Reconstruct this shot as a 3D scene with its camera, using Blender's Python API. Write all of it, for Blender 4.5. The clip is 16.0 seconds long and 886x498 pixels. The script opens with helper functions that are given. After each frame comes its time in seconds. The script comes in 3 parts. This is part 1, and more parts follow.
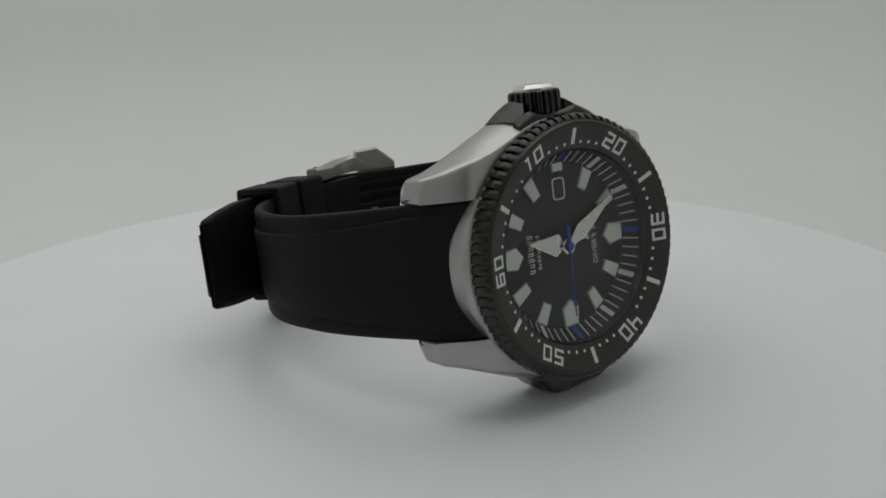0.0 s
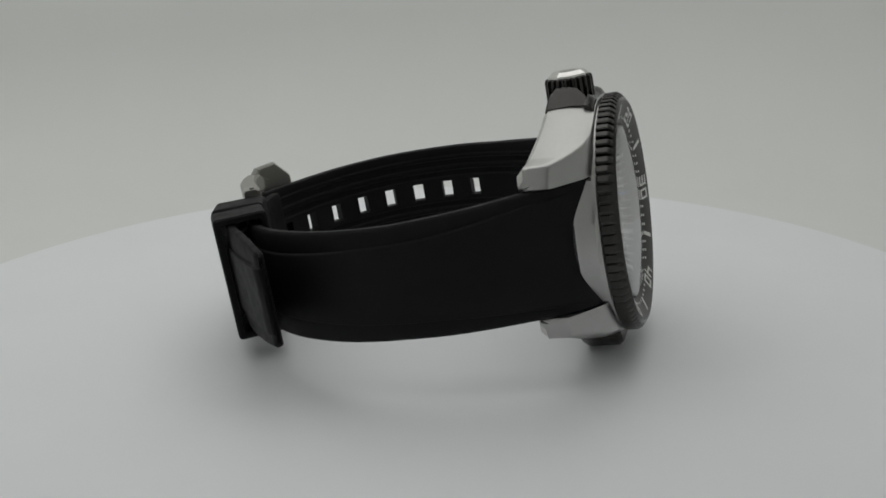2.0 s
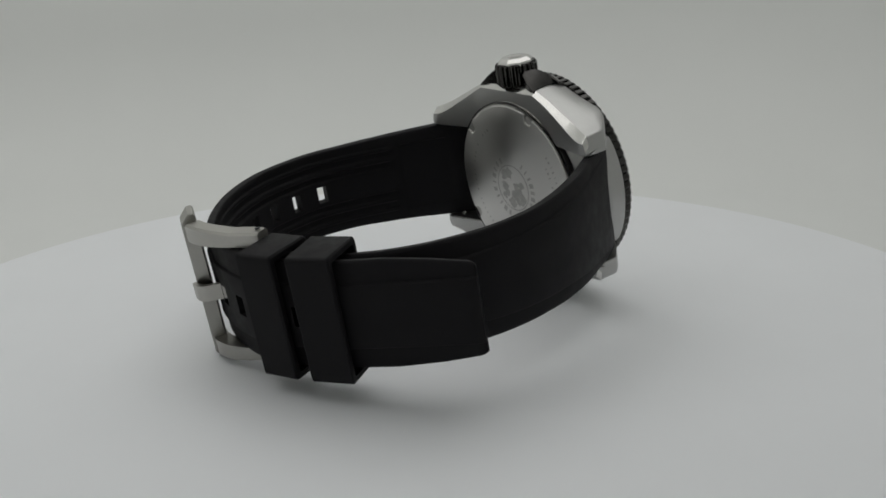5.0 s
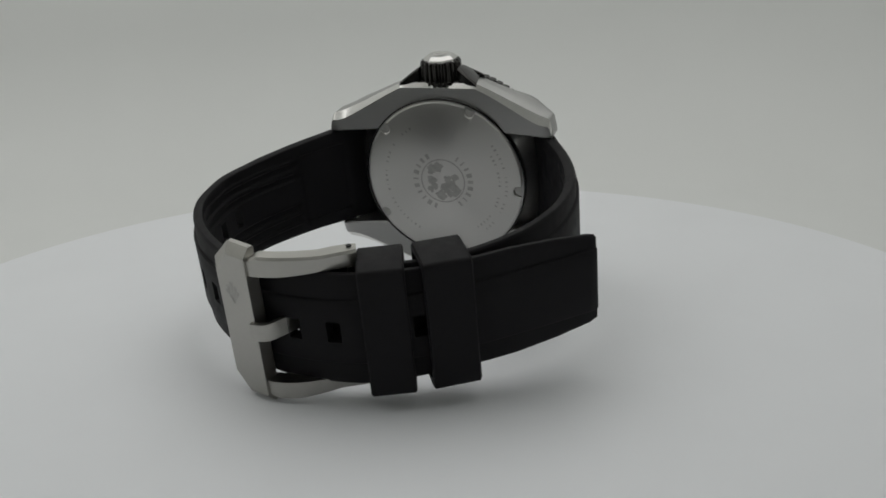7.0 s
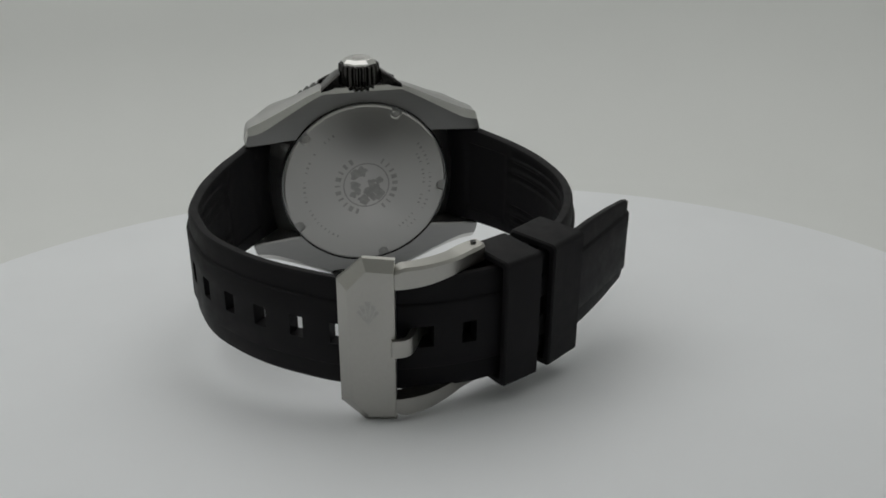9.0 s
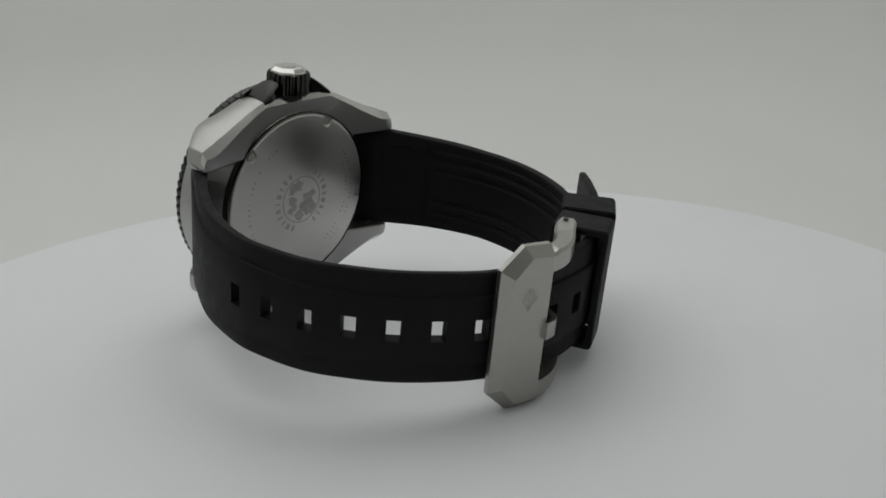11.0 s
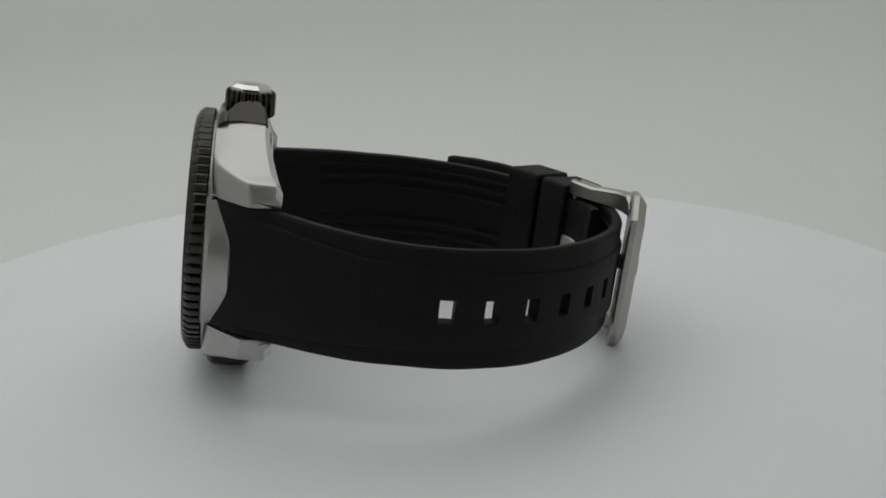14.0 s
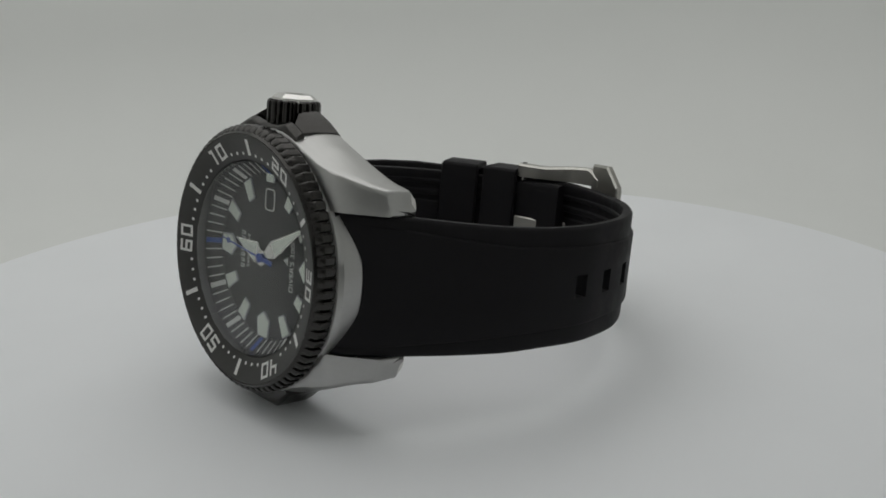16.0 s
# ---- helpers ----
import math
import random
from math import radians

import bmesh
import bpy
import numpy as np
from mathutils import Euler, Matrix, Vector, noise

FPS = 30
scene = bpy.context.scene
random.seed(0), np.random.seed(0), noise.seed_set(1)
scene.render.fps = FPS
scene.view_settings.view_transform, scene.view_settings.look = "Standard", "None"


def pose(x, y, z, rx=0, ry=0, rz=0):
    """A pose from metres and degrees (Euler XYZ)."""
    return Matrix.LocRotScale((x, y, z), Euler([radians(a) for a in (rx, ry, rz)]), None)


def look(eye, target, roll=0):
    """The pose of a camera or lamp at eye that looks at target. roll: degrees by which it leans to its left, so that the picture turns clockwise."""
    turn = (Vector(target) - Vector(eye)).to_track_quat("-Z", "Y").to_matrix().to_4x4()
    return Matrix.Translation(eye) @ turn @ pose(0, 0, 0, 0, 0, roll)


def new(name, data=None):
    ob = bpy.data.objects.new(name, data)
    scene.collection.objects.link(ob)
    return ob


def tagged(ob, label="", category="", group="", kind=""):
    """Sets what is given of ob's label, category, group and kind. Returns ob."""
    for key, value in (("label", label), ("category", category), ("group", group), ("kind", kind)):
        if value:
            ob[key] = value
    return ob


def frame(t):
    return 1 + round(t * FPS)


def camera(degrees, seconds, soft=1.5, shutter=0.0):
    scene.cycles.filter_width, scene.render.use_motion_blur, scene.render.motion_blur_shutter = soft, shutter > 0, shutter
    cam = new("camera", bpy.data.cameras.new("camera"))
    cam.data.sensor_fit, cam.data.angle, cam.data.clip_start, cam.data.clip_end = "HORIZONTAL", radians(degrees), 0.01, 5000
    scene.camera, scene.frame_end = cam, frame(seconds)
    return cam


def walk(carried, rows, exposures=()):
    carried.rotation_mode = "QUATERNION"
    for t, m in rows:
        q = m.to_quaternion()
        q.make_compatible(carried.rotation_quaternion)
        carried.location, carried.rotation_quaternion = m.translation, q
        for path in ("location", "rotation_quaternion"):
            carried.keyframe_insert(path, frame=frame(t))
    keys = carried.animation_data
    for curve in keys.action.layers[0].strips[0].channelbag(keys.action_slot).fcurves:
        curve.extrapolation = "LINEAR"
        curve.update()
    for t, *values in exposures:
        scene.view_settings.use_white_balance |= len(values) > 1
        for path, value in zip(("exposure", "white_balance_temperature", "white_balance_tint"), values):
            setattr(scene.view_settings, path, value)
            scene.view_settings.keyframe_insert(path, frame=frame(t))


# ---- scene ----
# ---- camera: it stands still before a turntable ----
MM = 0.001
FLOOR = 25.4                      # millimetres from the fitted origin down to the turntable's top
cam = camera(48.56, 16.0, 1.7)
eye = Vector((0.0, -192.5, 53.14 + FLOOR)) * MM
ahead = Vector((0.02732, 0.95303, -0.30164))
STAND = look(eye, eye + ahead, -1.74)
walk(cam, [(0.0, STAND), (16.0, STAND)])

# ---- light: a white tent under a broad lamp ----
world = bpy.data.worlds.new("world")
scene.world = world
world.use_nodes = True
world.node_tree.nodes["Background"].inputs[0].default_value = (0.9, 0.95, 1.0, 1)
world.node_tree.nodes["Background"].inputs[1].default_value = 0.05


def area(name, at, to, sx, sy, watts, colour):
    d = bpy.data.lights.new(name, "AREA")
    d.shape, d.size, d.size_y, d.energy, d.color = "RECTANGLE", sx, sy, watts, colour
    ob = new(name, d)
    ob.matrix_world = look(at, to)
    return ob


area("tent_lamp", (-0.11, 0.17, 0.47), (-0.11, 0.17, 0.0), 0.80, 0.62, 1.41, (1.0, 0.998, 0.985))
scene.view_settings.exposure = 0.0


# ---- materials ----
def mat(name, colour, rough=0.5, metal=0.0, spec=0.5, vary=0.0, scale=400.0, bump=0.0, bump_scale=2000.0, stretch=(1, 1, 1), coat=0.0, rvary=0.0):
    m = bpy.data.materials.new(name)
    m.use_nodes = True
    t = m.node_tree
    b = t.nodes["Principled BSDF"]
    b.inputs["Base Color"].default_value = (*colour, 1)
    b.inputs["Roughness"].default_value = rough
    b.inputs["Metallic"].default_value = metal
    b.inputs["Specular IOR Level"].default_value = spec
    b.inputs["Coat Weight"].default_value = coat
    b.inputs["Coat Roughness"].default_value = 0.05
    co = t.nodes.new("ShaderNodeTexCoord")
    mp = t.nodes.new("ShaderNodeMapping")
    mp.inputs["Scale"].default_value = stretch
    t.links.new(co.outputs["Object"], mp.inputs["Vector"])
    if vary or rvary:
        n = t.nodes.new("ShaderNodeTexNoise")
        n.inputs["Scale"].default_value = scale
        n.inputs["Detail"].default_value = 5.0
        t.links.new(mp.outputs["Vector"], n.inputs["Vector"])
        if vary:
            r = t.nodes.new("ShaderNodeMapRange")
            r.inputs["From Min"].default_value, r.inputs["From Max"].default_value = 0.3, 0.7
            r.inputs["To Min"].default_value, r.inputs["To Max"].default_value = 1 - vary, 1 + vary
            t.links.new(n.outputs["Fac"], r.inputs["Value"])
            x = t.nodes.new("ShaderNodeMix")
            x.data_type, x.blend_type = "RGBA", "MULTIPLY"
            x.inputs["Factor"].default_value = 1.0
            x.inputs["A"].default_value = (*colour, 1)
            t.links.new(r.outputs["Result"], x.inputs["B"])
            t.links.new(x.outputs["Result"], b.inputs["Base Color"])
        if rvary:
            r2 = t.nodes.new("ShaderNodeMapRange")
            r2.inputs["From Min"].default_value, r2.inputs["From Max"].default_value = 0.3, 0.7
            r2.inputs["To Min"].default_value, r2.inputs["To Max"].default_value = max(0.02, rough - rvary), rough + rvary
            t.links.new(n.outputs["Fac"], r2.inputs["Value"])
            t.links.new(r2.outputs["Result"], b.inputs["Roughness"])
    if bump:
        n2 = t.nodes.new("ShaderNodeTexNoise")
        n2.inputs["Scale"].default_value = bump_scale
        n2.inputs["Detail"].default_value = 3.0
        t.links.new(mp.outputs["Vector"], n2.inputs["Vector"])
        bp = t.nodes.new("ShaderNodeBump")
        bp.inputs["Strength"].default_value = bump
        bp.inputs["Distance"].default_value = 0.0001
        t.links.new(n2.outputs["Fac"], bp.inputs["Height"])
        t.links.new(bp.outputs["Normal"], b.inputs["Normal"])
    return m


BACKDROP = mat("backdrop_cloth", (0.782, 0.792, 0.778), 0.9, vary=0.012, scale=9)
DISC = mat("turntable_white", (0.848, 0.862, 0.884), 0.42, spec=0.25, vary=0.012, scale=30, bump=0.03, bump_scale=900)
BRUSHED = mat("brushed_steel", (0.42, 0.417, 0.41), 0.36, 1.0, vary=0.02, scale=1500, stretch=(1, 0.06, 1), rvary=0.012)
POLISHED = mat("polished_steel", (0.66, 0.65, 0.63), 0.12, 1.0, vary=0.02, scale=300, rvary=0.01)
BLASTED = mat("satin_steel", (0.41, 0.40, 0.375), 0.32, 1.0, vary=0.02, scale=1400, rvary=0.012)
BLACKENED = mat("black_plated_steel", (0.055, 0.053, 0.051), 0.23, 1.0, vary=0.06, scale=900, rvary=0.015)
INSERT = mat("dark_anodised_ring", (0.040, 0.039, 0.037), 0.42, 0.3, vary=0.08, scale=900, bump=0.05, bump_scale=6000)
RUBBER = mat("black_rubber", (0.0088, 0.0082, 0.0094), 0.60, spec=0.15, vary=0.18, scale=500, bump=0.10, bump_scale=4500, rvary=0.07)
DIAL = mat("black_dial", (0.012, 0.012, 0.013), 0.5, vary=0.02, scale=2500)
LUME = mat("pale_luminous_paint", (0.80, 0.85, 0.77), 0.6, vary=0.05, scale=2000)
PRINT = mat("white_print", (0.74, 0.74, 0.72), 0.55)
BLUE = mat("blue_paint", (0.02, 0.07, 0.36), 0.4)
GREY = mat("grey_print", (0.44, 0.45, 0.47), 0.5)
ENGRAVED = mat("engraved_steel", (0.40, 0.395, 0.375), 0.55, 1.0, vary=0.1, scale=900)
ETCH = mat("etched_steel", (0.45, 0.44, 0.425), 0.56, 1.0, vary=0.1, scale=900)
ROOM = mat("room_paint", (0.35, 0.34, 0.33), 0.9, vary=0.03, scale=3)
GAP = mat("dark_recess", (0.02, 0.02, 0.02), 0.6)


def brushed_round(name, colour, rough):
    """Steel with a circular grain round the axis."""
    m = mat(name, colour, rough, 1.0)
    t = m.node_tree
    b = t.nodes["Principled BSDF"]
    b.inputs["Anisotropic"].default_value = 0.75
    tg = t.nodes.new("ShaderNodeTangent")
    tg.direction_type, tg.axis = "RADIAL", "Z"
    t.links.new(tg.outputs["Tangent"], b.inputs["Tangent"])
    co = t.nodes.new("ShaderNodeTexCoord")
    ln = t.nodes.new("ShaderNodeVectorMath")
    ln.operation = "LENGTH"
    t.links.new(co.outputs["Object"], ln.inputs[0])
    n = t.nodes.new("ShaderNodeTexNoise")
    n.noise_dimensions = "1D"
    n.inputs["Scale"].default_value = 9000
    t.links.new(ln.outputs["Value"], n.inputs["W"])
    r = t.nodes.new("ShaderNodeMapRange")
    r.inputs["To Min"].default_value, r.inputs["To Max"].default_value = rough - 0.07, rough + 0.07
    t.links.new(n.outputs["Fac"], r.inputs["Value"])
    t.links.new(r.outputs["Result"], b.inputs["Roughness"])
    return m


BACK = brushed_round("turned_steel", (0.62, 0.61, 0.59), 0.38)

GLASS = bpy.data.materials.new("mineral_glass")
GLASS.use_nodes = True
_t = GLASS.node_tree
_t.nodes.remove(_t.nodes["Principled BSDF"])
_clear = _t.nodes.new("ShaderNodeBsdfTransparent")
_clear.inputs["Color"].default_value = (0.97, 0.975, 0.975, 1)
_gloss = _t.nodes.new("ShaderNodeBsdfGlossy")
_gloss.inputs["Roughness"].default_value = 0.015
_face = _t.nodes.new("ShaderNodeLayerWeight")
_pow = _t.nodes.new("ShaderNodeMath")
_pow.operation = "POWER"
_pow.inputs[1].default_value = 4.4
_add = _t.nodes.new("ShaderNodeMath")
_add.operation = "MULTIPLY_ADD"
_add.inputs[1].default_value, _add.inputs[2].default_value = 1.1, 0.017
_mix = _t.nodes.new("ShaderNodeMixShader")
_t.links.new(_face.outputs["Facing"], _pow.inputs[0])
_t.links.new(_pow.outputs[0], _add.inputs[0])
_t.links.new(_add.outputs[0], _mix.inputs["Fac"])
_t.links.new(_clear.outputs[0], _mix.inputs[1])
_t.links.new(_gloss.outputs[0], _mix.inputs[2])
_t.links.new(_mix.outputs[0], _t.nodes["Material Output"].inputs["Surface"])


# ---- mesh helpers, in millimetres ----
def part(name, bm, material, parent, label="", smooth=40, at=None):
    """Links a bmesh as one mesh object under a thing or a part; smooth: the angle in degrees up to which edges are shaded round."""
    bmesh.ops.recalc_face_normals(bm, faces=bm.faces)
    bm.transform(Matrix.Scale(MM, 4))
    me = bpy.data.meshes.new(name)
    for f in bm.faces:
        f.smooth = smooth > 0
    if smooth > 0:
        for e in bm.edges:
            if len(e.link_faces) == 2 and e.calc_face_angle(0) > radians(smooth):
                e.smooth = False
    bm.to_mesh(me)
    bm.free()
    me.materials.append(material)
    ob = new(name, me)
    ob.parent = parent
    if at is not None:
        ob.matrix_basis = at
    if label:
        ob["label"] = label
    return ob


def again(name, ob, parent, at, label=""):
    o = new(name, ob.data)
    o.parent = parent
    o.matrix_basis = at
    if label:
        o["label"] = label
    return o


def mm_pose(x, y, z, rx=0, ry=0, rz=0):
    return pose(x * MM, y * MM, z * MM, rx, ry, rz)


def lathe(profile, seg=128, closed=True, bm=None):
    """Turns (r, z) points round the z axis."""
    bm = bm or bmesh.new()
    rings = []
    for r, z in profile:
        if r < 1e-6:
            rings.append([bm.verts.new((0, 0, z))])
        else:
            rings.append([bm.verts.new((r * math.cos(2 * math.pi * i / seg), r * math.sin(2 * math.pi * i / seg), z)) for i in range(seg)])
    pairs = list(zip(rings, rings[1:]))
    if closed and len(rings[0]) > 1 and len(rings[-1]) > 1:
        pairs.append((rings[-1], rings[0]))
    for a, b in pairs:
        for i in range(seg):
            j = (i + 1) % seg
            q = [a[i % len(a)], a[j % len(a)], b[j % len(b)], b[i % len(b)]]
            u = []
            for v in q:
                if v not in u:
                    u.append(v)
            if len(u) > 2:
                bm.faces.new(u)
    return bm


def prism(points, z0, z1, bevel=0.0, bm=None):
    """An outline in x and y, raised from z0 to z1."""
    own = bm is None
    bm = bm or bmesh.new()
    lo = [bm.verts.new((x, y, z0)) for x, y in points]
    hi = [bm.verts.new((x, y, z1)) for x, y in points]
    n = len(points)
    bm.faces.new(lo[::-1])
    top = bm.faces.new(hi)
    for i in range(n):
        bm.faces.new((lo[i], lo[(i + 1) % n], hi[(i + 1) % n], hi[i]))
    if bevel and own:
        bmesh.ops.bevel(bm, geom=list(top.edges), offset=bevel, segments=2, affect="EDGES", profile=0.5)
    return bm


def block(x0, x1, y0, y1, z0, z1, bevel=0.0, bm=None):
    own = bm is None
    bm = prism([(x0, y0), (x1, y0), (x1, y1), (x0, y1)], z0, z1, 0, bm)
    if bevel and own:
        bmesh.ops.bevel(bm, geom=list(bm.edges), offset=bevel, segments=2, affect="EDGES", profile=0.5)
    return bm


def loft(sections, bm=None, caps=True):
    """Joins closed loops of equally many points."""
    bm = bm or bmesh.new()
    rings = [[bm.verts.new(p) for p in s] for s in sections]
    n = len(rings[0])
    for a, b in zip(rings, rings[1:]):
        for i in range(n):
            bm.faces.new((a[i], a[(i + 1) % n], b[(i + 1) % n], b[i]))
    if caps:
        bm.faces.new(rings[0][::-1])
        bm.faces.new(rings[-1])
    return bm


def lerp_table(table, x):
    xs, ys = zip(*table)
    return float(np.interp(x, xs, ys))


def soft_table(table, x, r=1.0):
    """The same with its corners rounded off over r to each side."""
    return sum(lerp_table(table, abs(x + r * k / 3)) for k in range(-3, 4)) / 7


def spline(points, step):
    """A smooth line through points in a plane, cut in equal steps."""
    p = [Vector(q) for q in points]
    p = [2 * p[0] - p[1], *p, 2 * p[-1] - p[-2]]
    fine = []
    for a, b, c, d in zip(p, p[1:], p[2:], p[3:]):
        for k in range(24):
            t = k / 24
            fine.append(0.5 * (2 * b + (c - a) * t + (2 * a - 5 * b + 4 * c - d) * t * t + (3 * b - a - 3 * c + d) * t ** 3))
    fine.append(p[-2])
    f = np.array([tuple(q) for q in fine])
    s = np.concatenate([[0], np.cumsum(np.linalg.norm(np.diff(f, axis=0), axis=1))])
    n = max(2, int(round(s[-1] / step)))
    at = np.linspace(0, s[-1], n + 1)
    return at, np.stack([np.interp(at, s, f[:, k]) for k in range(f.shape[1])], 1)


# ---- the tent and the turntable ----
def backdrop():
    prof = [(0.0, -60.0), (380.0, -60.0)]
    prof += [(380 + 90 * math.sin(a), -60 + 90 * (1 - math.cos(a))) for a in np.linspace(0.1, math.pi / 2, 10)]
    prof += [(470.0, 110.0), (470.0, 240.0), (470.0, 480.0)]
    bm = lathe(prof, 96, closed=False)
    open_front = [f for f in bm.faces if f.calc_center_median().y < -300 and abs(f.calc_center_median().x) < 78 and 20 < f.calc_center_median().z < 240]
    bmesh.ops.delete(bm, geom=open_front, context="FACES")
    ob = part("backdrop", bm, BACKDROP, None, smooth=60)
    tagged(ob, "plain white seamless cloth backdrop of a light tent", "backdrop", kind="structure")
    room = part("wall", block(-1600, 1600, -2000, 1200, -760, 1700), ROOM, None, smooth=0)
    tagged(room, "plain dim grey room walls round the tent", "wall", kind="structure")
    top = part("ceiling", lathe([(0.0, 480.0), (470.0, 480.0), (470.0, 490.0), (0.0, 490.0)], 96, closed=False), BACKDROP, None)
    tagged(top, "plain white cloth top of a light tent", "ceiling", kind="structure")


def turntable():
    base = new("turntable")
    tagged(base, "round white display turntable with a slightly glossy top", "turntable")
    prof = [(0.0, 0.0), (123.8, 0.0), (124.6, -0.25), (125.0, -0.9), (125.0, -9.0), (124.0, -10.0), (0.0, -10.0)]
    part("platter", lathe(prof, 256, closed=False), DISC, base, smooth=50)
    part("foot", lathe([(0.0, -10.0), (90.0, -10.0), (92.0, -12.0), (92.0, -60.0), (0.0, -60.0)], 96, closed=False), DISC, base)
    return base


# ---- the watch; in its own space x points to 3 o'clock, y to 12 o'clock and z out of the dial ----
MOUNT = Matrix(((-0.085875, -0.812415, 0.576721, 0.0288720),
                (0.126664, -0.583065, -0.802491, -0.0324044),
                (0.988222, 0.004136, 0.152974, 0.0017233 + FLOOR * MM),
                (0, 0, 0, 1)))

SHOULDER = [(0, 22.6), (8.9, 22.6), (10.5, 21.9), (13, 20.8), (16, 19.4), (20, 17.6), (23.0, 16.4), (25.6, 15.7), (26.1, 15.2), (26.5, 12.6)]
FRONT = [(0, -3.0), (17.0, -3.1), (20.0, -3.7), (22.0, -5.2), (24.0, -7.2), (25.6, -8.8), (26.8, -10.2)]
REAR = [(0, -12.3), (12, -12.6), (16, -13.2), (20, -14.0), (25.2, -15.1), (26.8, -14.9)]
BEVEL = [(0, 0.9), (9, 0.9), (16, 1.25), (22, 1.7), (25, 1.6), (26.7, 0.9)]        # width of the bevel along the rear edge


def case(watch):
    ob = new("case")
    ob.parent = watch
    # the round middle, cut to the shoulders
    prof = [(17.3, -2.3), (22.2, -2.3), (23.4, -2.7), (24.3, -3.4), (24.7, -4.3), (24.7, -6.2), (24.4, -6.9), (23.2, -8.0), (19.2, -11.2), (17.3, -11.2)]
    bm = lathe(prof, 160)
    for v in bm.verts:
        lim = lerp_table(SHOULDER, abs(v.co.y)) - 0.8
        if abs(v.co.x) > 12.0:          # it keeps inside the flanks
            r = math.hypot(v.co.x, v.co.y)
            v.co.x, v.co.y = v.co.x * min(1, 22.4 / r), v.co.y * min(1, 22.4 / r)
        v.co.x = max(-lim, min(lim, v.co.x))
        end = 24.0 - 3.9 * (v.co.x / 11.6) ** 2 if abs(v.co.x) < 12.4 else 19.6      # a lens-shaped end shows between bezel and strap
        v.co.y = max(-end, min(end, v.co.y))
    part("middle_case", bm, BRUSHED, ob, "brushed stainless steel case middle", smooth=30)
    # shoulders with the lugs, one on each side
    for side in (1, -1):
        secs = []
        half = [*np.linspace(8, 25.2, 50), *np.linspace(25.4, 26.35, 9)]
        ys = [*[-y for y in half[::-1]], *np.linspace(-7, 7, 9), *half]
        ends = [(-26.55, 0.25), *[(y, 0.0) for y in ys], (26.55, 0.25)]
        for y, tuck in ends:
            a = abs(y)
            xo = soft_table(SHOULDER, a, 0.25) - tuck
            zf, zr = soft_table(FRONT, a) - tuck, soft_table(REAR, a) + tuck
            xi = max(11.7, math.sqrt(max(0.0, 17.8 ** 2 - a * a))) + tuck
            c = soft_table(BEVEL, a)
            k = soft_table([(0, 0.3), (17, 0.35), (21, 0.6), (30, 0.6)], a)
            bulge = soft_table([(0, 0.0), (9, 0.0), (14, 0.35), (19, 0.35), (24, 0.1), (26.2, 0.0)], a, 2.5)
            ring_x = math.sqrt(max(0.0, 23.1 ** 2 - a * a))
            free = soft_table([(0, 0.0), (10.5, 0.0), (18.5, 1.0), (30, 1.0)], a, 2.0)
            xf = min(xo + 0.1, ring_x * (1 - free) + (xo + 0.1) * free)        # the front edge keeps to the bezel, then runs out into the lug
            zs = [zf - k * 1.25 + (zr + c * 0.9 - zf + k * 1.25) * q for q in (0.25, 0.5, 0.75)]
            mid = [xf + (xo - xf) * w + bulge * v for w, v in ((0.55, 0.6), (0.9, 1.0), (1.0, 0.65))]
            loop = [(xi, zf), (max(xi + 0.05, xf - k * 1.3), zf), (max(xi + 0.1, xf - k * 0.35), zf - k * 0.55), (max(xi + 0.15, xf), zf - k * 1.25), *zip(mid, zs),
                    (xo, zr + c * 0.9), (xo - c, zr), (xi + 0.3, zr), (xi, zr + 0.3)]
            secs.append([(side * x, y, z) for x, z in loop])
        part("shoulder", loft(secs), BRUSHED, ob, "brushed steel case flank with two polished-edged lugs", smooth=32)
        # polished chamfer laid along the rear edge
        secs = []
        for y in ys:
            a = abs(y)
            xo, zr, c = soft_table(SHOULDER, a, 0.25), soft_table(REAR, a), soft_table(BEVEL, a)
            secs.append([(side * (xo + 0.06), y, zr + 0.9 * c), (side * (xo - c), y, zr - 0.06), (side * (xo - c - 0.1), y, zr + 0.25), (side * (xo - 0.3), y, zr + 0.9 * c)])
        part("chamfer", loft(secs), POLISHED, ob, "polished bevel", smooth=24)
    # spring bars between the lugs
    for s in (1, -1):
        bm = lathe([(0.0, -13.0), (0.75, -13.0), (0.75, 13.0), (0.0, 13.0)], 16, closed=False)
        part("spring_bar", bm, POLISHED, ob, at=mm_pose(0, s * 24.3, -11.6, 0, 90, 0))
    return ob


def back_z(r):
    """Height of the gently domed back plate at a radius."""
    return -13.42 - 0.62 * (1 - (r / 18.8) ** 2)


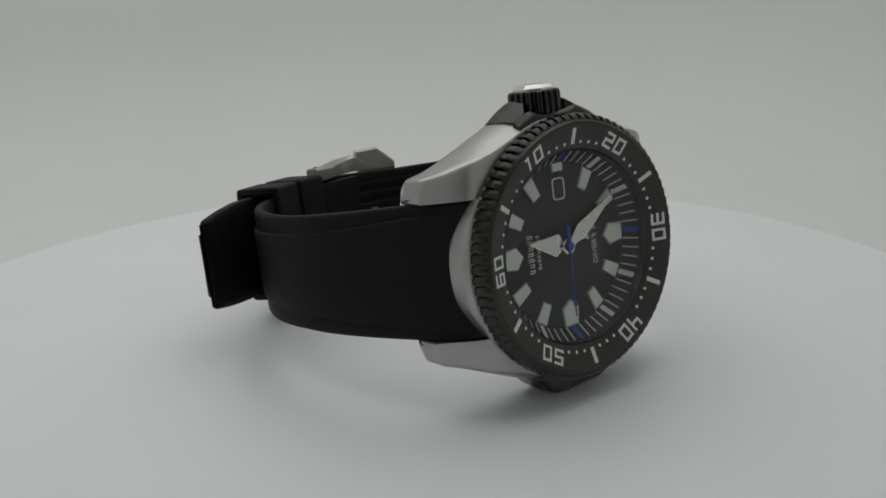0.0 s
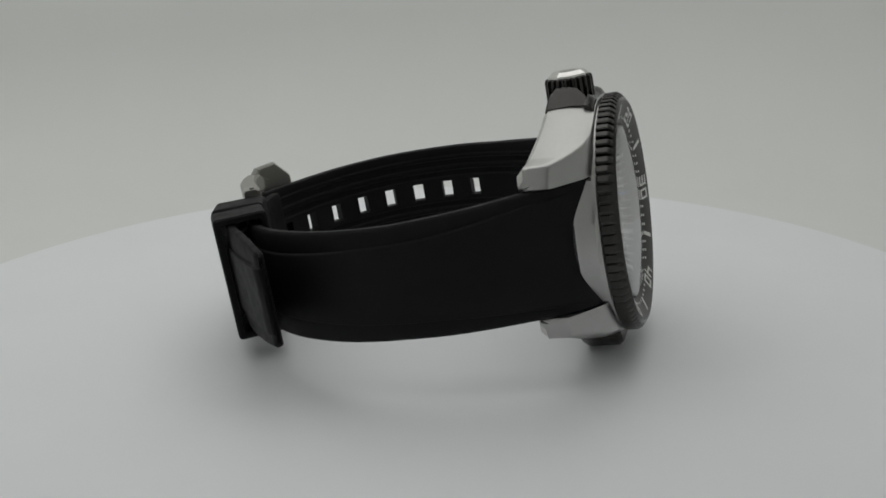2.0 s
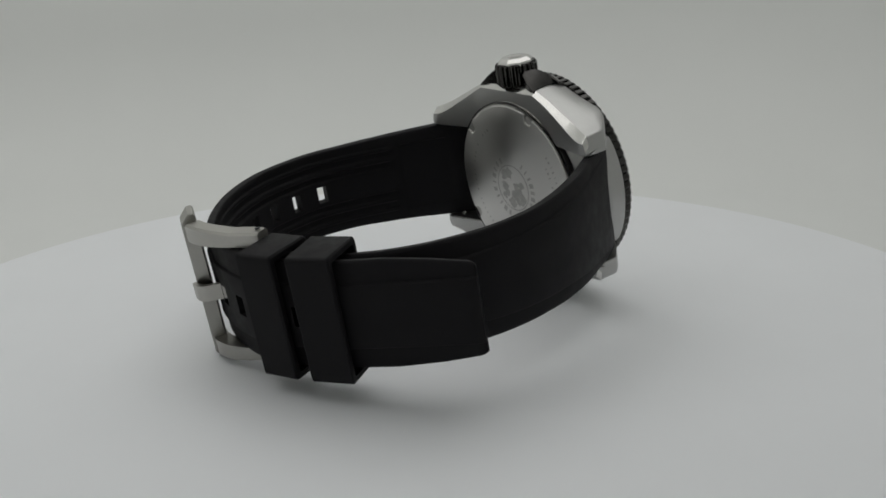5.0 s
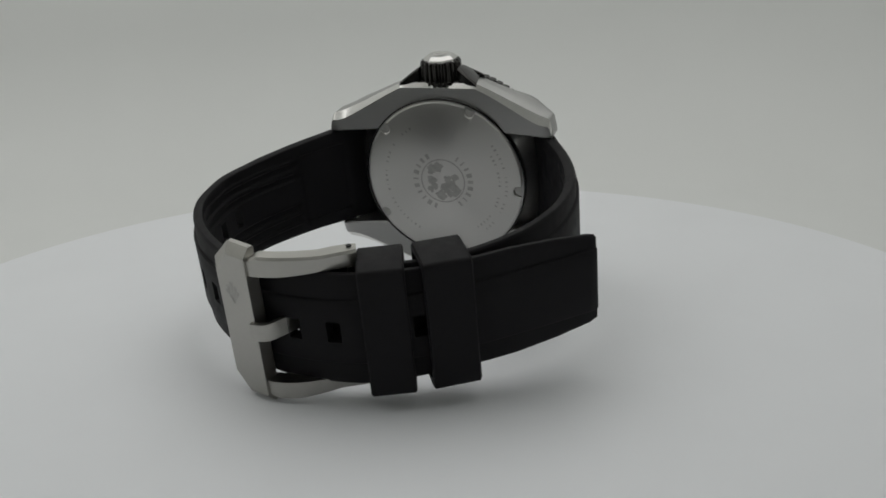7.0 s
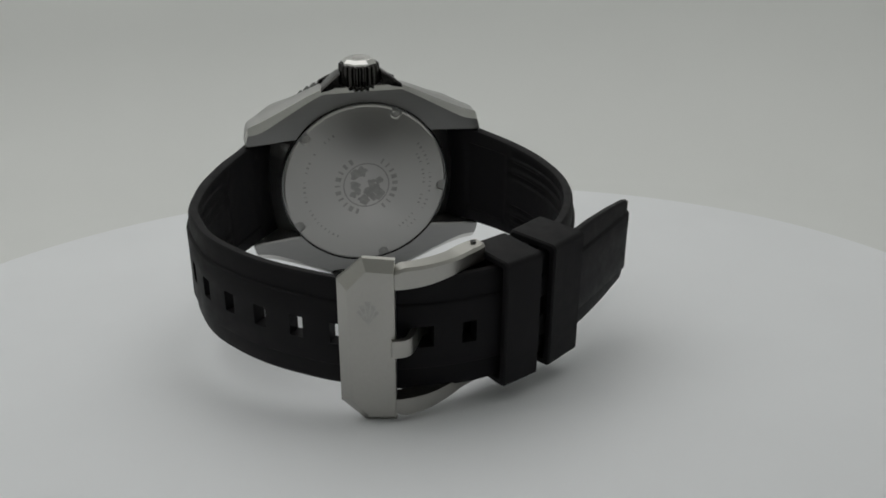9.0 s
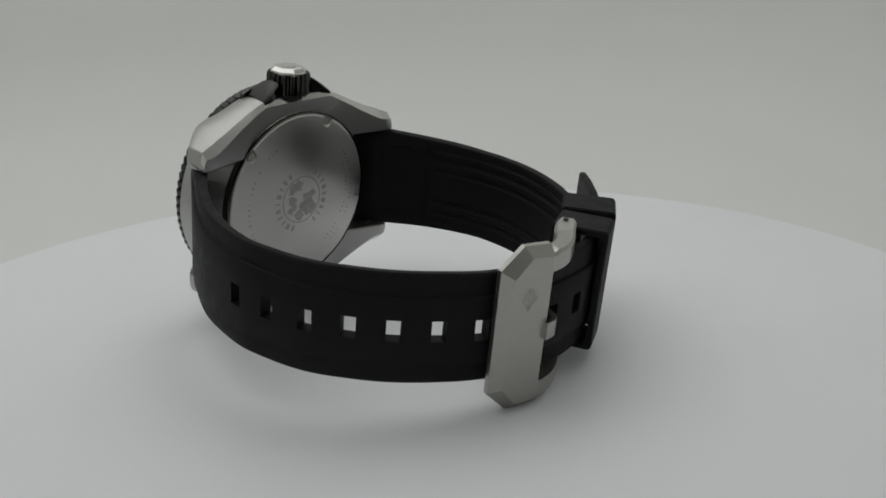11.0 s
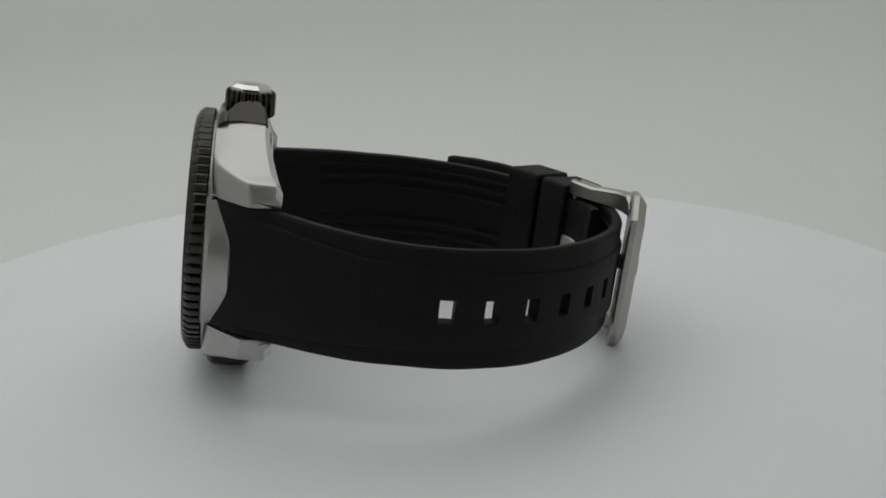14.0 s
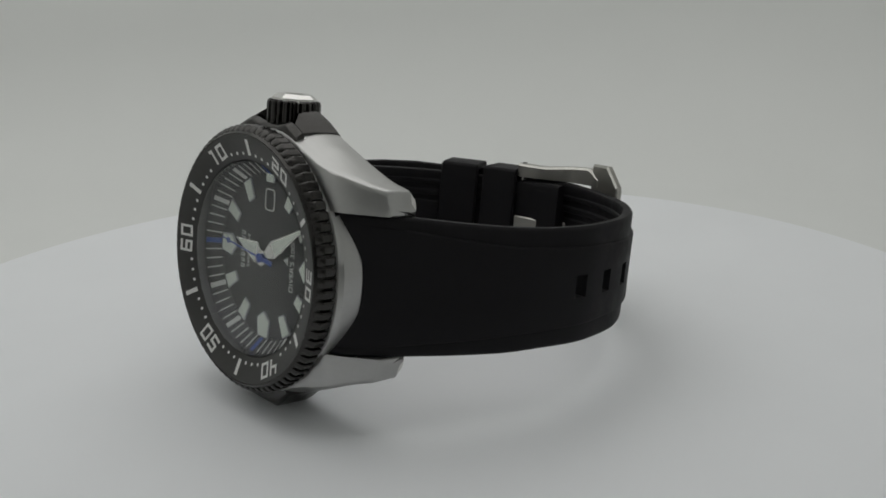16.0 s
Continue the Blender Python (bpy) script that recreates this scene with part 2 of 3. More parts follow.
def case_back(watch):
    ob = part("case_back", lathe([(0, -11.5), (19.4, -11.5), (19.4, -12.5), (19.1, -12.9), (18.6, -12.9), (0, -12.9)], 128, closed=False), BRUSHED, watch, "turned steel screw-down case back with key notches")
    pts = []
    notches = [24, 96, 168, 240, 312]
    for i in range(720):
        a = i / 2
        r = 18.8
        for n in notches:
            d = abs((a - n + 180) % 360 - 180)
            w = radians(d) * 18.5
            if w < 1.25:
                r = min(r, 18.2 - math.sqrt(1.25 ** 2 - w * w))
        pts.append((r * math.cos(radians(a)), r * math.sin(radians(a))))
    bm = bmesh.new()
    rings = []
    for q, z in ((1.0, -12.95), (1.0, -13.25), (0.984, back_z(18.5)), (0.945, back_z(17.75)), (0.885, 0), (0.75, 0), (0.6, 0), (0.45, 0), (0.3, 0), (0.15, 0)):
        ring = []
        for x, y in pts:
            r = math.hypot(x, y)
            k = q if z else q * 18.8 / r
            ring.append(bm.verts.new((x * k, y * k, z or back_z(q * 18.8))))
        rings.append(ring)
    n = len(pts)
    for p, q in zip(rings, rings[1:]):
        for i in range(n):
            bm.faces.new((p[i], p[(i + 1) % n], q[(i + 1) % n], q[i]))
    bm.faces.new(rings[-1])
    part("plate", bm, BACK, ob, smooth=28)
    part("rim", lathe([(19.05, -12.8), (19.45, -12.8), (19.4, -13.1), (19.1, -13.15)], 128), BLACKENED, ob, "dark seam round the back")
    for n in notches:
        part("notch_floor", lathe([(0, -13.0), (1.1, -13.0), (1.1, -13.1), (0, -13.1)], 20, closed=False), ETCH, ob,
             at=mm_pose(17.5 * math.cos(radians(n)), 17.5 * math.sin(radians(n)), 0))
    # etched emblem: a globe within a ring of illegible marks
    part("emblem_ring", lathe([(5.1, back_z(5.2) + 0.02), (5.4, back_z(5.2) + 0.02), (5.4, back_z(5.4) - 0.02), (5.1, back_z(5.1) - 0.02)], 64), ETCH, ob)
    rnd = random.Random(4)
    for _ in range(16):
        cx, cy = rnd.uniform(-3.8, 3.8), rnd.uniform(-3.8, 3.8)
        rr = rnd.uniform(0.6, 1.4)
        pl = []
        for i in range(14):
            a = 2 * math.pi * i / 14
            q = Vector((cx + rr * rnd.uniform(0.6, 1.2) * math.cos(a), cy + rr * rnd.uniform(0.6, 1.2) * math.sin(a)))
            if q.length > 4.9:
                q *= 4.9 / q.length
            pl.append((q.x, q.y))
        bm = prism(pl, 0.02, -0.012 - 0.001 * _)
        for v in bm.verts:
            v.co.z += back_z(math.hypot(v.co.x, v.co.y))
        part("etched_land", bm, ETCH, ob, smooth=0)

    def arc_marks(r, a0, a1, n, h, name):
        for i in range(n):
            a = radians(a0 + (a1 - a0) * i / (n - 1))
            w = rnd.uniform(0.12, 0.40) * h
            if h < 1 and rnd.random() < 0.25:
                continue
            ca, sa = math.cos(a), math.sin(a)
            q = [(-h / 2, -w), (h / 2, -w), (h / 2, w), (-h / 2, w)]
            bm = prism([((r + u) * ca - v * sa, (r + u) * sa + v * ca) for u, v in q], 0.02, -0.015)
            for v in bm.verts:
                v.co.z += back_z(math.hypot(v.co.x, v.co.y))
            part(name, bm, ETCH, ob, smooth=0)
    arc_marks(6.7, 35, 145, 9, 1.3, "brand_bar")
    arc_marks(6.7, 200, 330, 10, 1.3, "brand_bar")
    arc_marks(13.6, 40, 150, 26, 0.6, "fine_bar")
    arc_marks(15.2, 50, 140, 22, 0.6, "fine_bar")
    arc_marks(14.2, 210, 330, 26, 0.6, "fine_bar")


def crown(watch):
    ob = new("crown")
    ob.parent = watch
    ob.matrix_basis = mm_pose(0, 0, -8.8, 0, 90, 0)        # its z runs along the watch's x
    R = 4.6
    bm = bmesh.new()
    n = 20
    prof = []
    for i in range(n * 4):
        prof.append((R if i % 4 in (0, 1) else R - 0.6, 2 * math.pi * i / (n * 4)))
    loft([[(r * s * math.cos(a), r * s * math.sin(a), z) for r, a in prof] for s, z in ((0.90, 22.6), (1, 23.1), (1, 26.7), (0.97, 27.15), (0.90, 27.4))], bm)
    part("grip", bm, BLACKENED, ob, "black fluted grip", smooth=20)
    part("cap", lathe([(0, 28.5), (2.9, 28.45), (3.05, 28.38), (3.85, 27.75), (3.95, 27.0), (0, 26.8)], 8, closed=False), POLISHED, ob, "polished eight-sided steel cap", smooth=8, at=pose(0, 0, 0, 0, 0, 22.5))
    part("emblem", lathe([(0, 28.46), (1.5, 28.46), (1.5, 28.53), (0, 28.53)], 32, closed=False), ETCH, ob)
    part("stem", lathe([(0, 20), (2.6, 20), (2.6, 23), (0, 23)], 32, closed=False), POLISHED, ob)


def guards(watch):
    """Dark wedges beside the crown, and the matching block on the far flank."""
    for s in (1, -1):
        secs = []
        for y, x1, z0, z1 in ((4.62, 25.9, -11.0, -6.7), (5.2, 25.6, -11.3, -6.2), (6.8, 24.5, -11.9, -5.0), (8.0, 23.6, -12.1, -4.2), (9.1, 22.75, -12.2, -3.7)):
            lead = 0.34 * (y - 4.62)          # its foot rises towards the dial
            secs.append([(21.5, s * y, z0), (x1 - 0.4, s * y, z0), (x1, s * y, z0 + 0.5), (x1 + 0.1, s * (y - 0.5 * lead), z0 + 0.55 * (z1 - z0)), (x1 - 0.35, s * (y - lead), z1 - 0.1), (21.5, s * (y - lead), z1)])
        part("crown_guard", loft(secs), BLACKENED, watch, "polished black crown guard wedge", smooth=25)
    # a low saddle joins the wedges on the dial side of the crown
    secs = []
    for y in np.linspace(-8.8, 8.8, 23):
        x1 = lerp_table([(0, 23.5), (2.5, 23.65), (4.4, 24.1), (5.4, 24.2), (6.6, 23.8), (8.8, 22.7)], abs(y))
        secs.append([(21.4, y, -5.0), (x1 - 0.1, y, -5.0), (x1, y, -4.6), (x1 - 0.5, y, -3.75), (x1 - 1.2, y, -3.35), (21.4, y, -3.3)])
    part("crown_saddle", loft(secs), BLACKENED, watch, "polished black saddle below the crown", smooth=35)
    secs = []
    for y, x1, z0, z1 in ((-9.4, 22.4, -12.0, -3.8), (-7.6, 24.2, -11.8, -3.9), (-6.0, 25.4, -11.6, -4.1), (-5.0, 25.8, -11.4, -4.2), (5.0, 25.8, -11.4, -4.2), (6.0, 25.4, -11.6, -4.1), (7.6, 24.2, -11.8, -3.9), (9.4, 22.4, -12.0, -3.8)):
        secs.append([(-21.5, y, z0), (-x1 + 0.5, y, z0), (-x1, y, z0 + 0.8), (-x1, y, z1 - 0.9), (-x1 + 0.7, y, z1), (-21.5, y, z1)])
    part("side_guard", loft(secs), BLACKENED, watch, "black block on the flank opposite the crown", smooth=25)


SEGMENTS = {"0": "TBUVLR", "1": "VR", "2": "TMBVL", "3": "TMBVR", "4": "UMVR", "5": "TMBUR", "6": "TMBULR"}


def digit(bm, d, cx, cy, w, h, k, place):
    """A squared digit from straight strokes; U and V: upper strokes, L and R: lower ones, T, M, B: bars."""
    g = SEGMENTS[d]
    x0, x1, y0, y1, ym = cx - w / 2, cx + w / 2, cy - h / 2, cy + h / 2, cy
    bars = []
    if d == "1":
        bars = [(cx - k / 2 + 0.35, cx + k / 2 + 0.35, y0, y1), (cx - k * 1.7 + 0.35, cx - k / 2 + 0.35, y1 - k, y1)]
    else:
        mid = "M" in g
        if "T" in g:
            bars.append((x0, x1, y1 - k, y1))
        if mid:
            bars.append((x0, x1, ym - k / 2, ym + k / 2))
        if "B" in g:
            bars.append((x0, x1, y0, y0 + k))
        up1 = y1 - k if "T" in g else y1
        up0 = ym + k / 2 if mid else ym
        lo1 = ym - k / 2 if mid else ym
        lo0 = y0 + k if "B" in g else y0
        for key, xa, xb, ya, yb in (("U", x0, x0 + k, up0, up1), ("V", x1 - k, x1, up0, up1), ("L", x0, x0 + k, lo0, lo1), ("R", x1 - k, x1, lo0, lo1)):
            if key in g:
                bars.append((xa, xb, ya, yb))
    for xa, xb, ya, yb in bars:
        prism([place(xa, ya), place(xb, ya), place(xb, yb), place(xa, yb)], -0.02, 0.035, 0, bm)


def around(minute):
    """Turns a mark made at 12 o'clock to that minute."""
    a = radians(-6 * minute)
    return lambda x, y: (x * math.cos(a) - y * math.sin(a), x * math.sin(a) + y * math.cos(a))


DISH = 0.35          # the scale ring falls inwards like a dish


def dished(bm):
    for v in bm.verts:
        v.co.z += DISH * (math.hypot(v.co.x, v.co.y) - 19.25)
    return bm


def bezel(watch):
    ob = new("bezel")
    ob.parent = watch
    part("ring", lathe([(17.0, -2.9), (22.2, -2.9), (22.4, -2.7), (22.4, -0.4), (22.0, 0.28), (21.55, 0.74), (21.3, 0.64), (17.1, -1.2), (17.0, -1.4)], 180), BLACKENED, ob, "black plated bezel ring", smooth=30)
    # ribs of the coin edge
    secs = []
    for z, r, w in ((-2.75, 22.75, 0.70), (-2.5, 23.05, 0.76), (-0.7, 23.05, 0.77), (-0.1, 22.72, 0.75), (0.36, 22.12, 0.70)):
        secs.append([(-w, 21.8, z), (w, 21.8, z), (w, r - 0.42, z), (w * 0.72, r - 0.2, z), (-w * 0.6, r, z), (-w, r - 0.12, z)])
    first = None
    for i in range(80):
        at = pose(0, 0, 0, 0, 0, 4.5 * i + 2.25)
        if first is None:
            first = part("rib", loft(secs), BLACKENED, ob, smooth=25, at=at)
        else:
            again("rib", first, ob, at)
    part("insert", dished(lathe([(17.0, -0.35), (21.3, -0.35), (21.3, -0.03), (21.2, 0.0), (17.1, 0.0), (17.0, -0.05)], 180)), INSERT, ob, "dark grey scale ring with white minute marks", smooth=30)
    for m in range(60):
        near = abs((m + 5) % 10 - 5)
        place = around(m)
        if m % 10 == 0:
            bm = bmesh.new()
            word = str(m or 60)
            for c, cx in zip(word, (-1.42, 1.42)):
                digit(bm, c, cx, 19.2, 2.15, 2.65, 0.46, place)
            part("numeral", dished(bm), PRINT, ob, "white squared numeral " + word, smooth=0)
        elif m % 5 == 0:
            part("bar_mark", dished(prism([place(x, y) for x, y in ((-0.40, 17.9), (0.40, 17.9), (0.40, 20.6), (-0.40, 20.6))], -0.02, 0.035)), PRINT, ob, smooth=0)
        elif near >= 2:
            part("dot_mark", dished(prism([place(0.29 * math.cos(q), 18.15 + 0.29 * math.sin(q)) for q in np.linspace(0, 2 * math.pi, 9)[:-1]], -0.02, 0.035)), PRINT, ob, smooth=0)


def crystal(watch):
    ob = part("crystal", lathe([(0, -0.22), (12.0, -0.25), (15.9, -0.33), (16.5, -0.5), (16.8, -0.85), (16.85, -1.3), (16.85, -2.2), (0, -2.2)], 128, closed=False), GLASS, watch, "slightly domed clear mineral glass, proud of its ring", smooth=20)
    ob.visible_shadow = False
    part("gasket", lathe([(16.88, -2.5), (17.05, -2.5), (17.05, -1.15), (16.88, -1.05)], 128), GAP, watch, "black gasket round the glass")


DIAL_Z = -5.0
SPREAD = 1.04         # the hour markers lie this much further out than their plan


def dial(watch):
    ob = part("dial", lathe([(0, DIAL_Z), (14.9, DIAL_Z), (14.9, DIAL_Z - 0.5), (0, DIAL_Z - 0.5)], 96, closed=False), DIAL, watch, "matt black dial", smooth=30)
    part("chapter_ring", lathe([(14.5, DIAL_Z + 0.02), (16.9, -2.3), (17.0, -2.3), (17.0, DIAL_Z - 0.4), (14.5, DIAL_Z - 0.4)], 128), DIAL, ob, "sloping black minute ring", smooth=30)
    slope = math.atan2(-2.3 - DIAL_Z, 2.4)
    for m in range(60):
        big = m % 5 == 0
        w = 0.48 if big else 0.11
        place = pose(0, 0, 0, 0, 0, -6 * m) @ mm_pose(0, 15.7, (DIAL_Z - 2.3) / 2, math.degrees(slope), 0, 0)
        material = BLUE if m % 15 == 0 else PRINT
        part("minute_mark", block(-w, w, -1.45, 1.4, -0.02, 0.06), material, ob, smooth=0, at=place)
    z0, z1 = DIAL_Z - 0.02, DIAL_Z + 0.28
    for h in range(1, 13):
        place = around(h * 5)
        if h in (6, 9, 12):
            o = [(-1.55, 14.0), (1.55, 14.0), (1.95, 10.8), (0.0, 9.3), (-1.95, 10.8)][::-1]
        elif h == 3:
            o = [(-1.15, 12.7), (1.15, 12.7), (1.25, 14.2), (-1.25, 14.2)]
        else:
            o = [(-0.95, 10.2), (0.95, 10.2), (1.25, 13.9), (-1.25, 13.9)]
        cx, cy = sum(p[0] for p in o) / len(o), sum(p[1] for p in o) / len(o)
        part("hour_marker", prism([place(x * SPREAD, y * SPREAD) for x, y in o], z0, z1, 0.1), GREY, ob, "applied steel-rimmed hour marker", smooth=0)
        inner = [place((cx + (x - cx) * 0.86) * SPREAD, (cy + (y - cy) * 0.88) * SPREAD) for x, y in o]
        part("hour_marker_paint", prism(inner, z1 - 0.05, z1 + 0.05), LUME, ob, "pale green luminous paint", smooth=0)

    # date window with its white rounded frame
    def rounded(x0, x1, y0, y1, r):
        out = []
        for cx, cy, a0 in ((x1 - r, y1 - r, 0), (x0 + r, y1 - r, 90), (x0 + r, y0 + r, 180), (x1 - r, y0 + r, 270)):
            out += [(cx + r * math.cos(radians(a0 + k * 30)), cy + r * math.sin(radians(a0 + k * 30))) for k in range(4)]
        return out
    bm = bmesh.new()
    A, Bq = rounded(8.2, 12.1, -1.45, 1.45, 0.7), rounded(8.45, 11.85, -1.2, 1.2, 0.5)
    for ring in range(len(A)):
        j = (ring + 1) % len(A)
        prism([A[ring], A[j], Bq[j], Bq[ring]], DIAL_Z - 0.02, DIAL_Z + 0.12, 0, bm)
    part("date_frame", bm, PRINT, ob, "thin white date window frame", smooth=0)
    part("date_disc", prism(Bq, DIAL_Z, DIAL_Z + 0.02), GAP, ob, "dark date window")

    # printed lines: brand lines stand as bars, the depth line is lettered
    for n, half, y0, y1 in ((7, 3.5, 7.2, 8.5), (9, 3.1, 5.7, 6.5)):
        step = 2 * half / n
        for k in range(n):
            x = -half + k * step
            for u0, u1 in ((0.12, 0.30), (0.55, 0.73)):
                part("brand_bar", block(x + u0 * step, x + u1 * step, y0, y1 - (0.25 if k % 3 == 1 else 0.0), DIAL_Z, DIAL_Z + 0.04), PRINT, ob, smooth=0)
            part("brand_bar", block(x + 0.30 * step, x + 0.55 * step, y0, y0 + 0.2, DIAL_Z, DIAL_Z + 0.04), PRINT, ob, smooth=0)
    part("dial_mark", prism([(-0.2, -6.2), (1.3, -6.2), (0.55, -4.9)], DIAL_Z, DIAL_Z + 0.04), PRINT, ob, "small white triangle", smooth=0)
    lettering("depth_line", "DIVER'S 300m", 1.65, 0.2, -7.5, DIAL_Z + 0.03, PRINT, ob)
    return ob


def lettering(name, words, size, x, y, z, material, parent, turn=0.0):
    c = bpy.data.curves.new(name, "FONT")
    c.body, c.size, c.align_x, c.align_y, c.extrude = words, size * MM, "CENTER", "CENTER", 0.02 * MM
    c.materials.append(material)
    o = new(name, c)
    o.parent = parent
    o.matrix_basis = mm_pose(x, y, z, 0, 0, turn)
    o["label"] = "printed words " + words
    return o


def pointer_set(watch):
    def pointer(name, outline, inner, z, turn, label):
        h = new(name)
        h.parent = watch
        h.matrix_basis = mm_pose(0, 0, z, 0, 0, turn)
        part("blade", prism(outline, 0, 0.22, 0.05), POLISHED, h, smooth=0)
        part("paint", prism(inner, 0.2, 0.27), LUME, h, "pale luminous paint", smooth=0)
        h["label"] = label
        return h
    pointer("hour_pointer", [(-0.7, -0.6), (0.7, -0.6), (0.8, 1.2), (2.05, 2.3), (0.15, 9.0), (-0.15, 9.0), (-2.05, 2.3), (-0.8, 1.2)],
            [(1.55, 2.5), (0.12, 8.2), (-0.12, 8.2), (-1.55, 2.5)], DIAL_Z + 0.7, -12.5, "broad tapering steel hour pointer")
    pointer("minute_pointer", [(-0.6, -0.6), (0.6, -0.6), (0.7, 1.5), (1.6, 4.0), (0.15, 14.2), (-0.15, 14.2), (-1.6, 4.0), (-0.7, 1.5)],
            [(1.2, 4.2), (0.1, 13.3), (-0.1, 13.3), (-1.2, 4.2)], DIAL_Z + 1.1, -148.5, "long tapering steel minute pointer")
    s = new("second_pointer")
    s.parent = watch
    s["label"] = "thin blue second pointer"
    s.matrix_basis = mm_pose(0, 0, DIAL_Z + 1.5, 0, 0, 90)
    part("blade", prism([(-0.45, -3.6), (0.45, -3.6), (0.3, -0.6), (0.14, 0.9), (0.1, 12.6), (-0.1, 12.6), (-0.14, 0.9), (-0.3, -0.6)], 0, 0.15), BLUE, s, smooth=0)
    part("ring", lathe([(0.25, 0.0), (0.5, 0.0), (0.5, 0.16), (0.25, 0.16)], 24), BLUE, s, at=mm_pose(0, 10.4, 0.01))
    part("hub", lathe([(0, 0.1), (0.8, 0.1), (0.8, 0.35), (0.6, 0.45), (0, 0.45)], 32, closed=False), BLUE, s)
    part("centre_boss", lathe([(0, 0), (1.45, 0), (1.45, 1.4), (0, 1.4)], 40, closed=False), POLISHED, watch, "steel hub of the pointers", at=mm_pose(0, 0, DIAL_Z))
    return s


# ---- strap ----
LONG = [(-17.5, -4.0), (-21.2, -6.8), (-24.2, -10.3), (-27.8, -15.6), (-32.2, -22.3), (-36.5, -31.5), (-38.9, -42.0), (-38.4, -49.3), (-36.7, -56.4), (-33.2, -62.9),
        (-28.6, -68.7), (-23.0, -73.6), (-16.5, -77.8), (-8.5, -80.9), (1.5, -81.9), (10.3, -80.8), (18.4, -77.2), (26.5, -72.1), (35.4, -64.8), (44.5, -56.9)]
SHORT = [(17.4, -4.0), (21.1, -6.8), (23.9, -10.3), (27.2, -15.6), (31.2, -22.8), (34.3, -31.0), (35.7, -39.5), (35.1, -48.0), (32.3, -56.5), (28.4, -63.2),
         (23.4, -68.7), (17.9, -72.6), (11.6, -75.4), (5.6, -77.2), (1.6, -78.0), (-1.6, -78.3), (-4.2, -78.2)]


HOLE = 1.25           # half of a hole's length along the strap


